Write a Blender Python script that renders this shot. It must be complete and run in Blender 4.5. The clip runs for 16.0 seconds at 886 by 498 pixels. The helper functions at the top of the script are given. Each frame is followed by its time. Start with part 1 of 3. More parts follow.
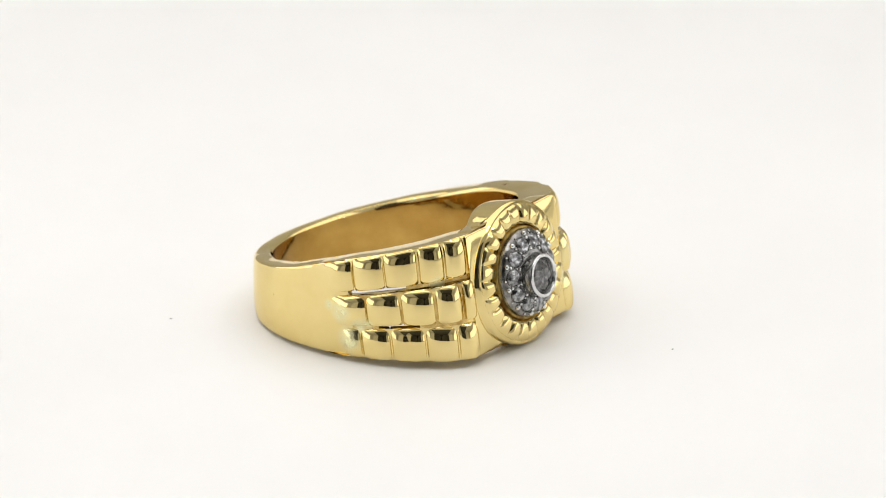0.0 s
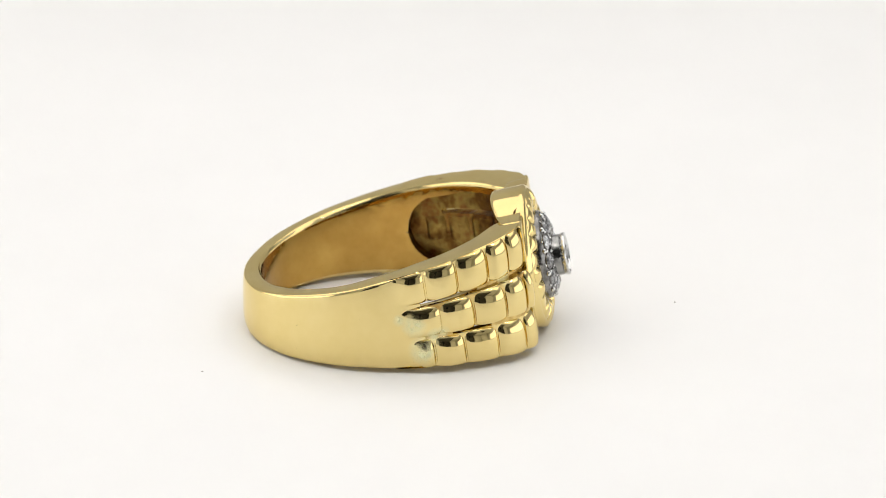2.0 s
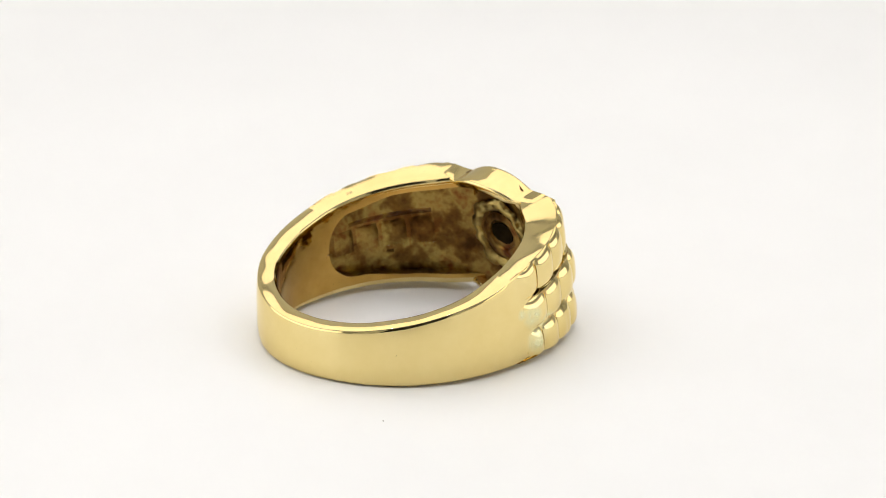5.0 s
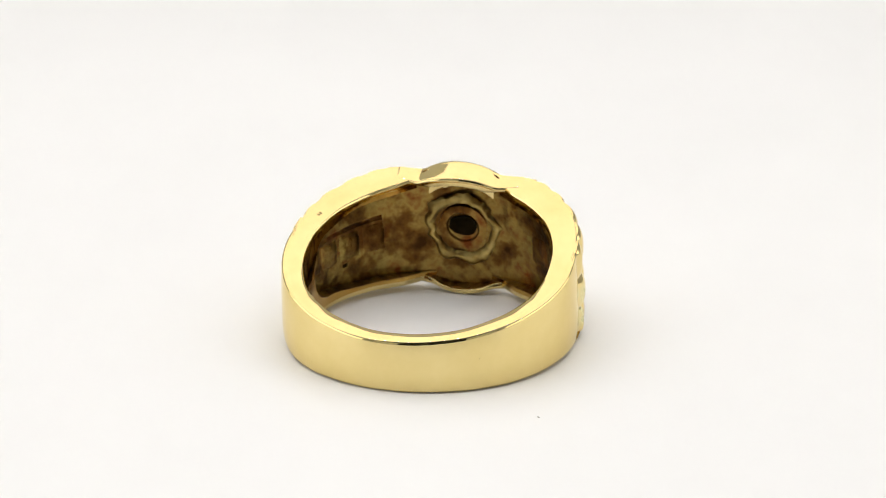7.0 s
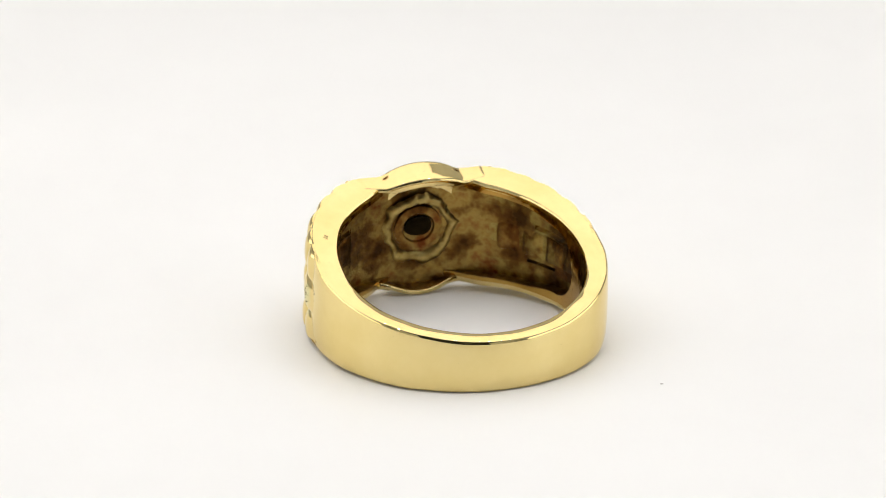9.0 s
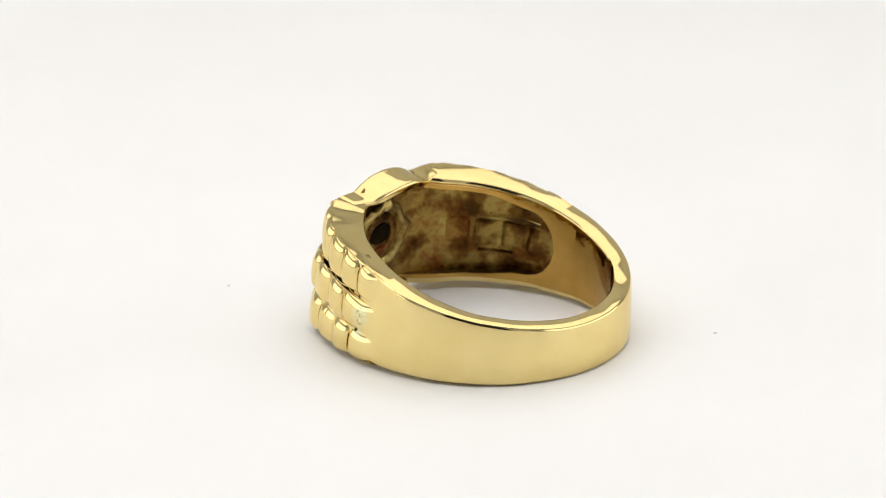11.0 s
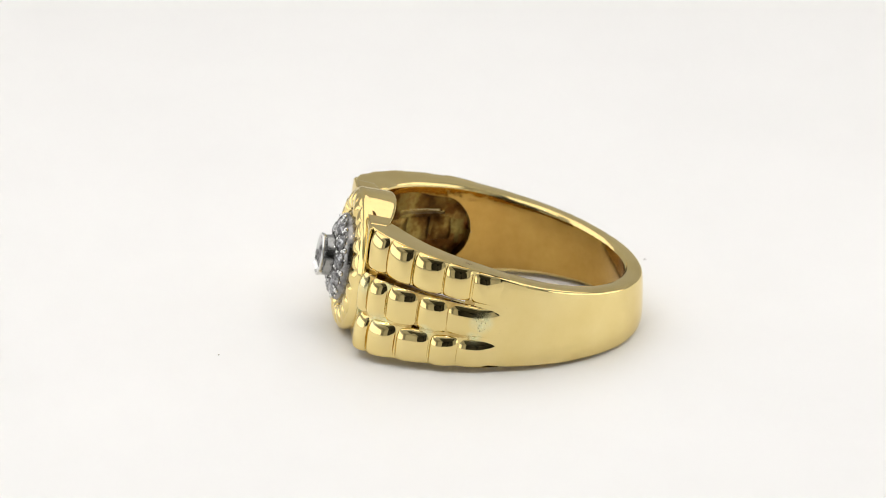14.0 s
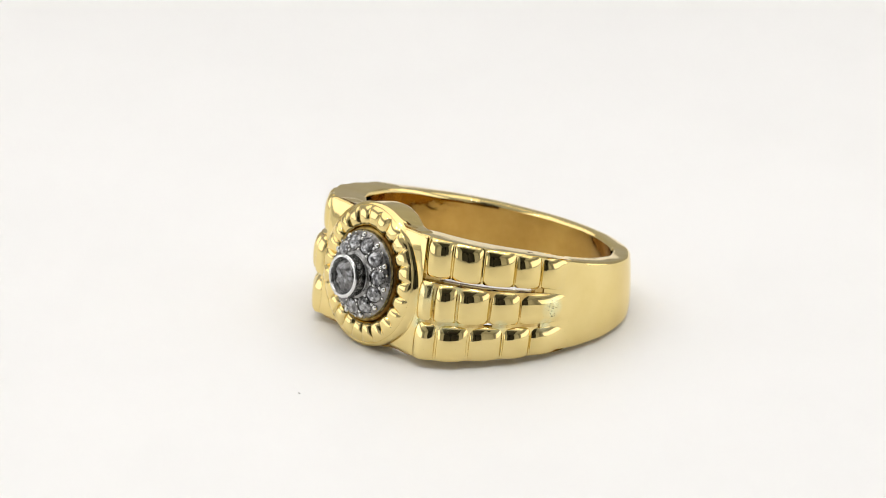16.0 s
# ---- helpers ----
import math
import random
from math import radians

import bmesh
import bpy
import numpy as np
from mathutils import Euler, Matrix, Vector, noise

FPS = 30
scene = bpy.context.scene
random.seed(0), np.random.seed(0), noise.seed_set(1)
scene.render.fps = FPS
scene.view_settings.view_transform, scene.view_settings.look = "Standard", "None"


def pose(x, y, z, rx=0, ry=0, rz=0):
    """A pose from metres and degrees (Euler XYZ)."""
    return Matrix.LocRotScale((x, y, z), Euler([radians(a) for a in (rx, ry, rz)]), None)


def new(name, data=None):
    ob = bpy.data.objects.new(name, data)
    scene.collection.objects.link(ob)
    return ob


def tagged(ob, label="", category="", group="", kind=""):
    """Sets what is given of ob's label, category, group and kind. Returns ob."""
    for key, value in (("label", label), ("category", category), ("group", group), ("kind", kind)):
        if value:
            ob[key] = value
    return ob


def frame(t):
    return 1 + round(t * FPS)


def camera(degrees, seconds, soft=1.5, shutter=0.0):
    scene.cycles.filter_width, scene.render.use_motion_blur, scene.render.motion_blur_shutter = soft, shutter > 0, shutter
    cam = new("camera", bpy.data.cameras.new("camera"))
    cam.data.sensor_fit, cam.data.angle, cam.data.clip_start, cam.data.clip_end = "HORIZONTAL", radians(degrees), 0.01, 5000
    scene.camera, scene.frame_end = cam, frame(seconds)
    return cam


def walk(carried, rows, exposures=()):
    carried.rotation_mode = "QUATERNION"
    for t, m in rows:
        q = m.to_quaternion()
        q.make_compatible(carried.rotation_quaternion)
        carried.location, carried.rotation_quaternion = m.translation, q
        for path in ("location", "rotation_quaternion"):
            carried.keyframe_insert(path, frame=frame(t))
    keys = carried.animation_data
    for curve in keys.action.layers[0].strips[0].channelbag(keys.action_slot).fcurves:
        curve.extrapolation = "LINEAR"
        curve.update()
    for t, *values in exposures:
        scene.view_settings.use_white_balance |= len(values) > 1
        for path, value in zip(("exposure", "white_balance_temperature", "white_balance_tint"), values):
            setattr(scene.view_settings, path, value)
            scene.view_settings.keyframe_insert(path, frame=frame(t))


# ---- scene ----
cam = camera(8.966, 16.0, soft=0.55)
cam.data.dof.use_dof, cam.data.dof.focus_distance, cam.data.dof.aperture_fstop = True, 0.434, 80.0
EYE = pose(0, -0.42003, 0.16143, 69.71, 0, 0)
walk(cam, [(0, EYE), (16, EYE)], exposures=[(0, -0.02), (9, -0.03), (16, -0.05)])

SPIN = 15.843          # degrees the turntable turns each second
MM = 0.001

# ---- world and lights ----
world = bpy.data.worlds.new("dim_room_world")
world.use_nodes = True
world.node_tree.nodes["Background"].inputs["Color"].default_value = (0.80, 0.90, 1.0, 1)
world.node_tree.nodes["Background"].inputs["Strength"].default_value = 0.02
scene.world = world


def area_lamp(name, m, sx, sy, watts, colour, label):
    data = bpy.data.lights.new(name, "AREA")
    data.shape, data.size, data.size_y, data.energy, data.color = "RECTANGLE", sx, sy, watts, colour
    ob = new(name, data)
    ob.matrix_world = m
    return tagged(ob, label, "lamp")


area_lamp("softbox_lamp", pose(-0.07, 0.14, 0.352), 0.88, 0.56, 1.74, (1.0, 0.975, 0.95), "wide white softbox lamp under the tent roof")
for name, x, turn in (("side_softbox", 0.545, 90), ("side_softbox", -0.545, -90)):
    area_lamp(name, pose(x, -0.06, 0.115, 0, turn, 0), 0.23, 0.74, 0.72, (0.97, 0.99, 1.0), "low white softbox on the tent side")


# ---- materials ----
def nodes_of(name):
    mat = bpy.data.materials.new(name)
    mat.use_nodes = True
    return mat, mat.node_tree, mat.node_tree.nodes["Principled BSDF"]


def add_noise(tree, scale, detail=4.0, rough=0.6):
    co = tree.nodes.new("ShaderNodeTexCoord")
    nz = tree.nodes.new("ShaderNodeTexNoise")
    nz.inputs["Scale"].default_value, nz.inputs["Detail"].default_value = scale, detail
    nz.inputs["Roughness"].default_value = rough
    tree.links.new(co.outputs["Object"], nz.inputs["Vector"])
    return nz


def ramp(tree, src, stops):
    r = tree.nodes.new("ShaderNodeValToRGB")
    while len(r.color_ramp.elements) < len(stops):
        r.color_ramp.elements.new(0.5)
    for el, (p, c) in zip(r.color_ramp.elements, stops):
        el.position, el.color = p, (*c, 1)
    tree.links.new(src, r.inputs["Fac"])
    return r


def bump(tree, bsdf, src, strength, dist):
    b = tree.nodes.new("ShaderNodeBump")
    b.inputs["Strength"].default_value, b.inputs["Distance"].default_value = strength, dist
    tree.links.new(src, b.inputs["Height"])
    tree.links.new(b.outputs["Normal"], bsdf.inputs["Normal"])
    return b


def metal(name, stops, scale, rough, bump_scale, bump_amount, rough_var=0.03, bump_detail=3.0):
    mat, tree, bsdf = nodes_of(name)
    bsdf.inputs["Metallic"].default_value = 1.0
    n1 = add_noise(tree, scale)
    c = ramp(tree, n1.outputs["Fac"], stops)
    tree.links.new(c.outputs["Color"], bsdf.inputs["Base Color"])
    n2 = add_noise(tree, scale * 3.1)
    rr = tree.nodes.new("ShaderNodeMapRange")
    rr.inputs["To Min"].default_value, rr.inputs["To Max"].default_value = max(0.02, rough - rough_var), rough + rough_var
    tree.links.new(n2.outputs["Fac"], rr.inputs["Value"])
    tree.links.new(rr.outputs["Result"], bsdf.inputs["Roughness"])
    n3 = add_noise(tree, bump_scale, bump_detail)
    bump(tree, bsdf, n3.outputs["Fac"], 1.0, bump_amount)
    return mat


GOLD = metal("polished_gold", [(0.3, (0.755, 0.595, 0.25)), (0.7, (0.815, 0.66, 0.305))], 220, 0.05, 380, 0.00004, bump_detail=0.6)
GOLD.node_tree.nodes["Principled BSDF"].inputs["Specular Tint"].default_value = (1.0, 0.95, 0.80, 1)


def residue(mat, spots):
    """Pale green polish residue left in patches on the gold."""
    tree = mat.node_tree
    bsdf = tree.nodes["Principled BSDF"]
    co = tree.nodes.new("ShaderNodeTexCoord")
    total = None
    for place, reach in spots:
        d = tree.nodes.new("ShaderNodeVectorMath")
        d.operation = "DISTANCE"
        d.inputs[1].default_value = place
        tree.links.new(co.outputs["Object"], d.inputs[0])
        m = tree.nodes.new("ShaderNodeMapRange")
        m.inputs["From Min"].default_value, m.inputs["From Max"].default_value = reach, reach * 0.35
        tree.links.new(d.outputs["Value"], m.inputs["Value"])
        if total is None:
            total = m.outputs["Result"]
        else:
            mx = tree.nodes.new("ShaderNodeMath")
            mx.operation = "MAXIMUM"
            tree.links.new(total, mx.inputs[0])
            tree.links.new(m.outputs["Result"], mx.inputs[1])
            total = mx.outputs["Value"]
    nz = add_noise(tree, 1700, 5.0)
    cut = tree.nodes.new("ShaderNodeMapRange")
    cut.inputs["From Min"].default_value, cut.inputs["From Max"].default_value = 0.15, 0.60
    tree.links.new(nz.outputs["Fac"], cut.inputs["Value"])
    fac = tree.nodes.new("ShaderNodeMath")
    fac.operation = "MULTIPLY"
    tree.links.new(total, fac.inputs[0])
    tree.links.new(cut.outputs["Result"], fac.inputs[1])
    old = bsdf.inputs["Base Color"].links[0].from_socket
    mix = tree.nodes.new("ShaderNodeMix")
    mix.data_type = "RGBA"
    tree.links.new(fac.outputs["Value"], mix.inputs[0])
    tree.links.new(old, mix.inputs[6])
    mix.inputs[7].default_value = (0.78, 0.765, 0.46, 1)
    tree.links.new(mix.outputs[2], bsdf.inputs["Base Color"])
    old = bsdf.inputs["Roughness"].links[0].from_socket
    add = tree.nodes.new("ShaderNodeMath")
    add.operation = "MULTIPLY_ADD"
    add.inputs[1].default_value = 0.28
    tree.links.new(fac.outputs["Value"], add.inputs[0])
    tree.links.new(old, add.inputs[2])
    tree.links.new(add.outputs["Value"], bsdf.inputs["Roughness"])
    less = tree.nodes.new("ShaderNodeMapRange")
    less.inputs["To Min"].default_value, less.inputs["To Max"].default_value = 1.0, 0.90
    tree.links.new(fac.outputs["Value"], less.inputs["Value"])
    tree.links.new(less.outputs["Result"], bsdf.inputs["Metallic"])


SPOTS = [((0.00909, 0.00139, 0.00515), 0.0011), ((0.00939, 0.00305, 0.00365), 0.0010), ((0.00898, 0.00401, 0.0047), 0.0007), ((0.00923, 0.00081, 0.00353), 0.0008),
         ((-0.00896, -0.00811, 0.00444), 0.0006), ((-0.00653, -0.00942, 0.00305), 0.0009), ((-0.00049, -0.00962, 0.00689), 0.0008), ((0.00811, 0.00701, 0.00331), 0.0007),
         ((-0.008, -0.00867, 0.00402), 0.0011), ((-0.00737, -0.00905, 0.00192), 0.0013), ((0.00538, 0.0105, 0.00428), 0.0011), ((0.00938, 0.00165, 0.00599), 0.001), ((0.00586, 0.0101, 0.0029), 0.0008), ((-0.00596, -0.00965, 0.00331), 0.0007)]
residue(GOLD, SPOTS)
# Polished gold darkened to brown for the shade and bounced light inside the band.
GOLD_IN_SHADED = metal("shaded_inner_gold", [(0.3, (0.43, 0.245, 0.055)), (0.7, (0.61, 0.385, 0.10))], 240, 0.055, 300, 0.00006)
# Browns far darker than the polished gold, for hollows, slots and end caps.
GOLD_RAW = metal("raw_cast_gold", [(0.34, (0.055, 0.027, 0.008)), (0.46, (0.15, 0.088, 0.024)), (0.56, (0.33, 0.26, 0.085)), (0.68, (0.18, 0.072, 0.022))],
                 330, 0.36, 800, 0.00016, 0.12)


def vary(mat, low, high):
    """Lets each piece of a metal differ a little in tone."""
    tree = mat.node_tree
    bsdf = tree.nodes["Principled BSDF"]
    info = tree.nodes.new("ShaderNodeObjectInfo")
    tone = ramp(tree, info.outputs["Random"], [(0.0, low), (1.0, high)])
    mix = tree.nodes.new("ShaderNodeMix")
    mix.data_type, mix.blend_type = "RGBA", "MULTIPLY"
    mix.inputs[0].default_value = 1.0
    tree.links.new(bsdf.inputs["Base Color"].links[0].from_socket, mix.inputs[6])
    tree.links.new(tone.outputs["Color"], mix.inputs[7])
    tree.links.new(mix.outputs[2], bsdf.inputs["Base Color"])


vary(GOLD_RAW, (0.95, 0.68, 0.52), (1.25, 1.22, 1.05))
# The darkest brown paints groove shading; the pale end is green residue.
GOLD_GROOVE = metal("shaded_groove_gold", [(0.35, (0.42, 0.26, 0.075)), (0.6, (0.74, 0.55, 0.21)), (0.74, (0.68, 0.67, 0.37))], 600, 0.22, 1500, 0.00003, 0.1)
residue(GOLD_GROOVE, SPOTS)
SOLDER = metal("rough_solder", [(0.3, (0.20, 0.13, 0.04)), (0.5, (0.45, 0.33, 0.105)), (0.7, (0.58, 0.46, 0.175))], 700, 0.38, 1500, 0.0001, 0.1)
SILVER = metal("white_metal", [(0.3, (0.58, 0.58, 0.57)), (0.7, (0.76, 0.76, 0.75))], 900, 0.14, 2600, 0.00003)

# Darkened copy of the white metal, for dark reflections on the collet's barrel.
SILVER_SHADED = metal("shaded_white_metal", [(0.3, (0.20, 0.20, 0.19)), (0.7, (0.40, 0.40, 0.39))], 1200, 0.16, 2600, 0.00004, 0.05)
# White setting metal toned dark for the shaded gaps between the stones.
PAVE = metal("shade_toned_setting_metal", [(0.3, (0.09, 0.087, 0.08)), (0.7, (0.36, 0.35, 0.34))], 1500, 0.2, 2600, 0.00005, 0.1)


def stone_material(name, colour, bright):
    mat, tree, bsdf = nodes_of(name)
    n1 = add_noise(tree, 2600, 2.0)
    # Dark and bright blotches in the colour paint the sparkle of the facets.
    c = ramp(tree, n1.outputs["Fac"], [(0.40, colour), (0.62, bright)])
    tree.links.new(c.outputs["Color"], bsdf.inputs["Base Color"])
    bsdf.inputs["Roughness"].default_value = 0.03
    bsdf.inputs["IOR"].default_value = 2.4
    bsdf.inputs["Metallic"].default_value = 0.55
    bsdf.inputs["Transmission Weight"].default_value = 0.3
    return mat


DIAMOND = stone_material("painted_sparkle_diamond", (0.04, 0.04, 0.042), (0.50, 0.50, 0.505))
SMOKY = stone_material("smoky_diamond", (0.05, 0.047, 0.044), (0.19, 0.185, 0.185))


def matte(name, stops, scale, rough, bump_scale, bump_amount):
    mat, tree, bsdf = nodes_of(name)
    n1 = add_noise(tree, scale)
    c = ramp(tree, n1.outputs["Fac"], stops)
    tree.links.new(c.outputs["Color"], bsdf.inputs["Base Color"])
    bsdf.inputs["Roughness"].default_value = rough
    bsdf.inputs["Specular IOR Level"].default_value = 0.2
    n2 = add_noise(tree, bump_scale)
    bump(tree, bsdf, n2.outputs["Fac"], 0.5, bump_amount)
    return mat


WHITE_SHEET = matte("white_back_sheet", [(0.3, (0.80, 0.80, 0.79)), (0.7, (0.85, 0.85, 0.84))], 12, 0.9, 300, 0.0003)
WHITE_TOP = matte("white_turntable_vinyl", [(0.3, (0.83, 0.825, 0.815)), (0.7, (0.86, 0.855, 0.845))], 25, 0.75, 900, 0.00002)
WHITE_TOP.node_tree.nodes["Principled BSDF"].inputs["Specular IOR Level"].default_value = 0.5
WHITE_TOP.node_tree.nodes["Principled BSDF"].inputs["Roughness"].default_value = 0.46
WHITE_CLOTH = matte("off_white_tent_cloth", [(0.3, (0.62, 0.615, 0.605)), (0.7, (0.68, 0.675, 0.665))], 12, 0.9, 300, 0.0003)
# Unseen dark sheets, added for the open front that the gold reflects.
GREY_WALL = matte("dark_opening_grey", [(0.3, (0.10, 0.10, 0.096)), (0.7, (0.135, 0.132, 0.128))], 12, 0.9, 60, 0.001)
BACK_CLOTH = matte("pale_grey_back_cloth", [(0.3, (0.46, 0.455, 0.445)), (0.7, (0.52, 0.515, 0.505))], 12, 0.9, 300, 0.0003)
BLACK = matte("black_lens_barrel", [(0.3, (0.012, 0.012, 0.013)), (0.7, (0.02, 0.02, 0.02))], 200, 0.5, 900, 0.00005)
LED, _tree, _bsdf = nodes_of("white_led")
_bsdf.inputs["Emission Color"].default_value = (1.0, 0.98, 0.95, 1)
_bsdf.inputs["Emission Strength"].default_value = 300.0
# Matte near-black standing in for shade in the stone's hole and the pits.
DARK = matte("painted_hollow_shade", [(0.3, (0.010, 0.007, 0.003)), (0.7, (0.026, 0.017, 0.007))], 900, 1.0, 2000, 0.00005)
DARK.node_tree.nodes["Principled BSDF"].inputs["Specular IOR Level"].default_value = 0.02
DUST = matte("dark_dust", [(0.3, (0.24, 0.22, 0.19)), (0.7, (0.38, 0.36, 0.32))], 3000, 0.9, 9000, 0.00001)


# ---- mesh helpers ----
def finish(name, bm, material, m=None, angle=35):
    bmesh.ops.recalc_face_normals(bm, faces=bm.faces)
    if m is not None:
        bm.transform(m)
    me = bpy.data.meshes.new(name)
    bm.to_mesh(me)
    bm.free()
    me.materials.append(material)
    for p in me.polygons:
        p.use_smooth = True
    me.set_sharp_from_angle(angle=radians(angle))
    return new(name, me)


def box(bm, x0, y0, z0, x1, y1, z1):
    bmesh.ops.create_cube(bm, size=1, matrix=Matrix.LocRotScale(((x0 + x1) / 2, (y0 + y1) / 2, (z0 + z1) / 2), None, (x1 - x0, y1 - y0, z1 - z0)))


def rings(bm, loops, close_ends=True, closed_path=False):
    """Skins equal closed loops of points, one after the other."""
    rows = [[bm.verts.new(p) for p in loop] for loop in loops]
    n = len(rows[0])
    steps = len(rows) if closed_path else len(rows) - 1
    for i in range(steps):
        a, b = rows[i], rows[(i + 1) % len(rows)]
        for j in range(n):
            bm.faces.new((a[j], a[(j + 1) % n], b[(j + 1) % n], b[j]))
    if close_ends and not closed_path:
        bm.faces.new(rows[0])
        bm.faces.new(rows[-1][::-1])


# ---- photo tent ----
for name, c, mat, label, cat in (
        ("floor", (-0.55, -0.80, -0.030, 0.55, 0.43, -0.0125), WHITE_CLOTH, "off-white cloth floor of the photo tent", "floor"),
        ("wall_back", (-0.56, 0.43, -0.03, 0.56, 0.44, 0.36), BACK_CLOTH, "pale grey cloth back of the photo tent", "wall"),
        ("wall_west", (-0.56, -0.80, -0.03, -0.55, 0.43, 0.36), WHITE_CLOTH, "off-white cloth side of the photo tent", "wall"),
        ("wall_east", (0.55, -0.80, -0.03, 0.56, 0.43, 0.36), WHITE_CLOTH, "off-white cloth side of the photo tent", "wall"),
        ("wall_front", (-0.56, -0.81, -0.03, 0.56, -0.80, 0.36), GREY_WALL, "unseen dark grey sheet in place of the open tent front", "wall"),
        ("wall_front_west", (-0.55, -0.612, -0.0125, -0.27, -0.60, 0.36), WHITE_SHEET, "white cloth panel beside the front opening", "wall"),
        ("wall_front_east", (0.27, -0.612, -0.0125, 0.55, -0.60, 0.36), WHITE_SHEET, "white cloth panel beside the front opening", "wall"),
        ("ceiling", (-0.56, -0.25, 0.36, 0.56, 0.44, 0.37), WHITE_CLOTH, "off-white cloth roof of the photo tent", "ceiling"),
        ("ceiling_west", (-0.56, -0.81, 0.36, -0.27, -0.25, 0.37), WHITE_CLOTH, "off-white cloth roof of the photo tent", "ceiling"),
        ("ceiling_east", (0.27, -0.81, 0.36, 0.56, -0.25, 0.37), WHITE_CLOTH, "off-white cloth roof of the photo tent", "ceiling"),
        ("ceiling_front", (-0.27, -0.81, 0.36, 0.27, -0.25, 0.37), GREY_WALL, "unseen dark grey sheet added overhead to darken the reflections", "ceiling")):
    bm = bmesh.new()
    box(bm, *c)
    tagged(finish(name, bm, mat), label, cat, kind="structure")


# strip of small lights under the roof
def led_strip():
    strip = tagged(new("led_strip"), "strip of small white lights under the tent roof", "lamp")
    strip.location = (0, -0.08, 0.344)
    bm = bmesh.new()
    box(bm, -0.25, -0.008, 0.0, 0.25, 0.008, 0.004)
    rail = finish("rail", bm, WHITE_CLOTH)
    rail.parent = strip
    bm = bmesh.new()
    bmesh.ops.create_cone(bm, cap_ends=True, segments=12, radius1=0.0026, radius2=0.0030, depth=0.002)
    first = finish("led", bm, LED)
    for k in range(15):
        ob = first if k == 0 else new("led", first.data)
        ob.parent = strip
        ob.location = ((k - 7) * 0.032, 0, -0.0012)


led_strip()


# the lens of the camera that takes the picture stands just behind the eye
def lens_barrel():
    bm = bmesh.new()
    prof = [(0.0, 0.034), (0.003, 0.038), (0.045, 0.038), (0.045, 0.0)]
    n = 40
    rows = [[bm.verts.new((r * math.cos(2 * math.pi * k / n), r * math.sin(2 * math.pi * k / n), z)) for k in range(n)] for z, r in prof[:3]]
    for a, b in zip(rows, rows[1:]):
        for k in range(n):
            bm.faces.new((a[k], a[(k + 1) % n], b[(k + 1) % n], b[k]))
    bm.faces.new(rows[0])
    bm.faces.new(rows[-1])
    thing = tagged(new("camera_stand"), "black round camera lens on a post at the tent front", "camera stand")
    thing.location = (0, -0.46, -0.0125)
    back = Matrix.Translation((0, 0.46, 0.0125))
    finish("barrel", bm, BLACK, back @ EYE @ Matrix.Translation((0, 0, 0.004))).parent = thing
    bm = bmesh.new()
    bmesh.ops.create_cone(bm, cap_ends=True, segments=24, radius1=0.011, radius2=0.011, depth=0.150, matrix=Matrix.Translation((0, 0.015, 0.078)))
    finish("post", bm, BLACK).parent = thing
    bm = bmesh.new()
    bmesh.ops.create_cone(bm, cap_ends=True, segments=32, radius1=0.045, radius2=0.040, depth=0.008, matrix=Matrix.Translation((0, 0.015, 0.004)))
    finish("foot", bm, BLACK).parent = thing


lens_barrel()

# ---- turntable ----
def disc(profile, n=128):
    """A round plate from its rim's (r, z) points, top to bottom, closed above and below."""
    bm = bmesh.new()
    rows = [[bm.verts.new((r * math.cos(2 * math.pi * k / n), r * math.sin(2 * math.pi * k / n), z)) for k in range(n)] for r, z in profile]
    for a, b in zip(rows, rows[1:]):
        for k in range(n):
            bm.faces.new((a[k], a[(k + 1) % n], b[(k + 1) % n], b[k]))
    bm.faces.new(rows[0])
    bm.faces.new(rows[-1])
    return bm


def turntable():
    table = tagged(new("turntable"), "round plain white turntable, turning slowly", "turntable")
    finish("top_sheet", disc([(0.1292, 0), (0.1296, -0.0002), (0.1296, -0.0008)]), WHITE_TOP).parent = table
    finish("platter", disc([(0.1292, -0.0008), (0.130, -0.0016), (0.130, -0.0110), (0.1292, -0.0120)]), WHITE_SHEET).parent = table
    return table


TABLE = turntable()

# ---- the ring ----
HEAD_TURN, LEAN = -35.0, 8.2
RING = Matrix.Rotation(radians(HEAD_TURN), 4, "Z") @ Matrix.Translation((-4.20 * MM, 0, 3.82 * MM)) @ Matrix.Rotation(radians(-LEAN), 4, "Y") @ Matrix.Scale(MM, 4)
ring = tagged(new("signet_ring"), "polished yellow gold ring with beaded shoulders and round diamond-set head", "ring")


def part(name, bm, material, parent=None, label="", angle=35, bevel=0.0):
    if bevel:
        bmesh.ops.recalc_face_normals(bm, faces=bm.faces)
        sharp = [e for e in bm.edges if len(e.link_faces) == 2 and e.calc_face_angle(0) > radians(38)]
        bmesh.ops.bevel(bm, geom=sharp, offset=bevel, segments=2, profile=0.5, affect="EDGES", clamp_overlap=True)
    if material in (GOLD, GOLD_IN_SHADED, GOLD_GROOVE):
        for v in bm.verts:
            v.co += noise.noise_vector(v.co * 0.4) * 0.04
    ob = finish(name, bm, material, RING, angle)
    ob.parent = parent or ring
    return tagged(ob, label)


def half_width(x):
    return 3.46 + 0.118 * x


def inner_radius(p):
    c, s = math.cos(radians(p)), math.sin(radians(p))
    q = abs((p + 180) % 360 - 180)
    return 1 / math.sqrt((c / 10.26) ** 2 + (s / 9.675) ** 2) - 0.135 * c + 0.12 * math.sin(math.pi * min(1, max(0, (q - 78) / 92))) ** 2


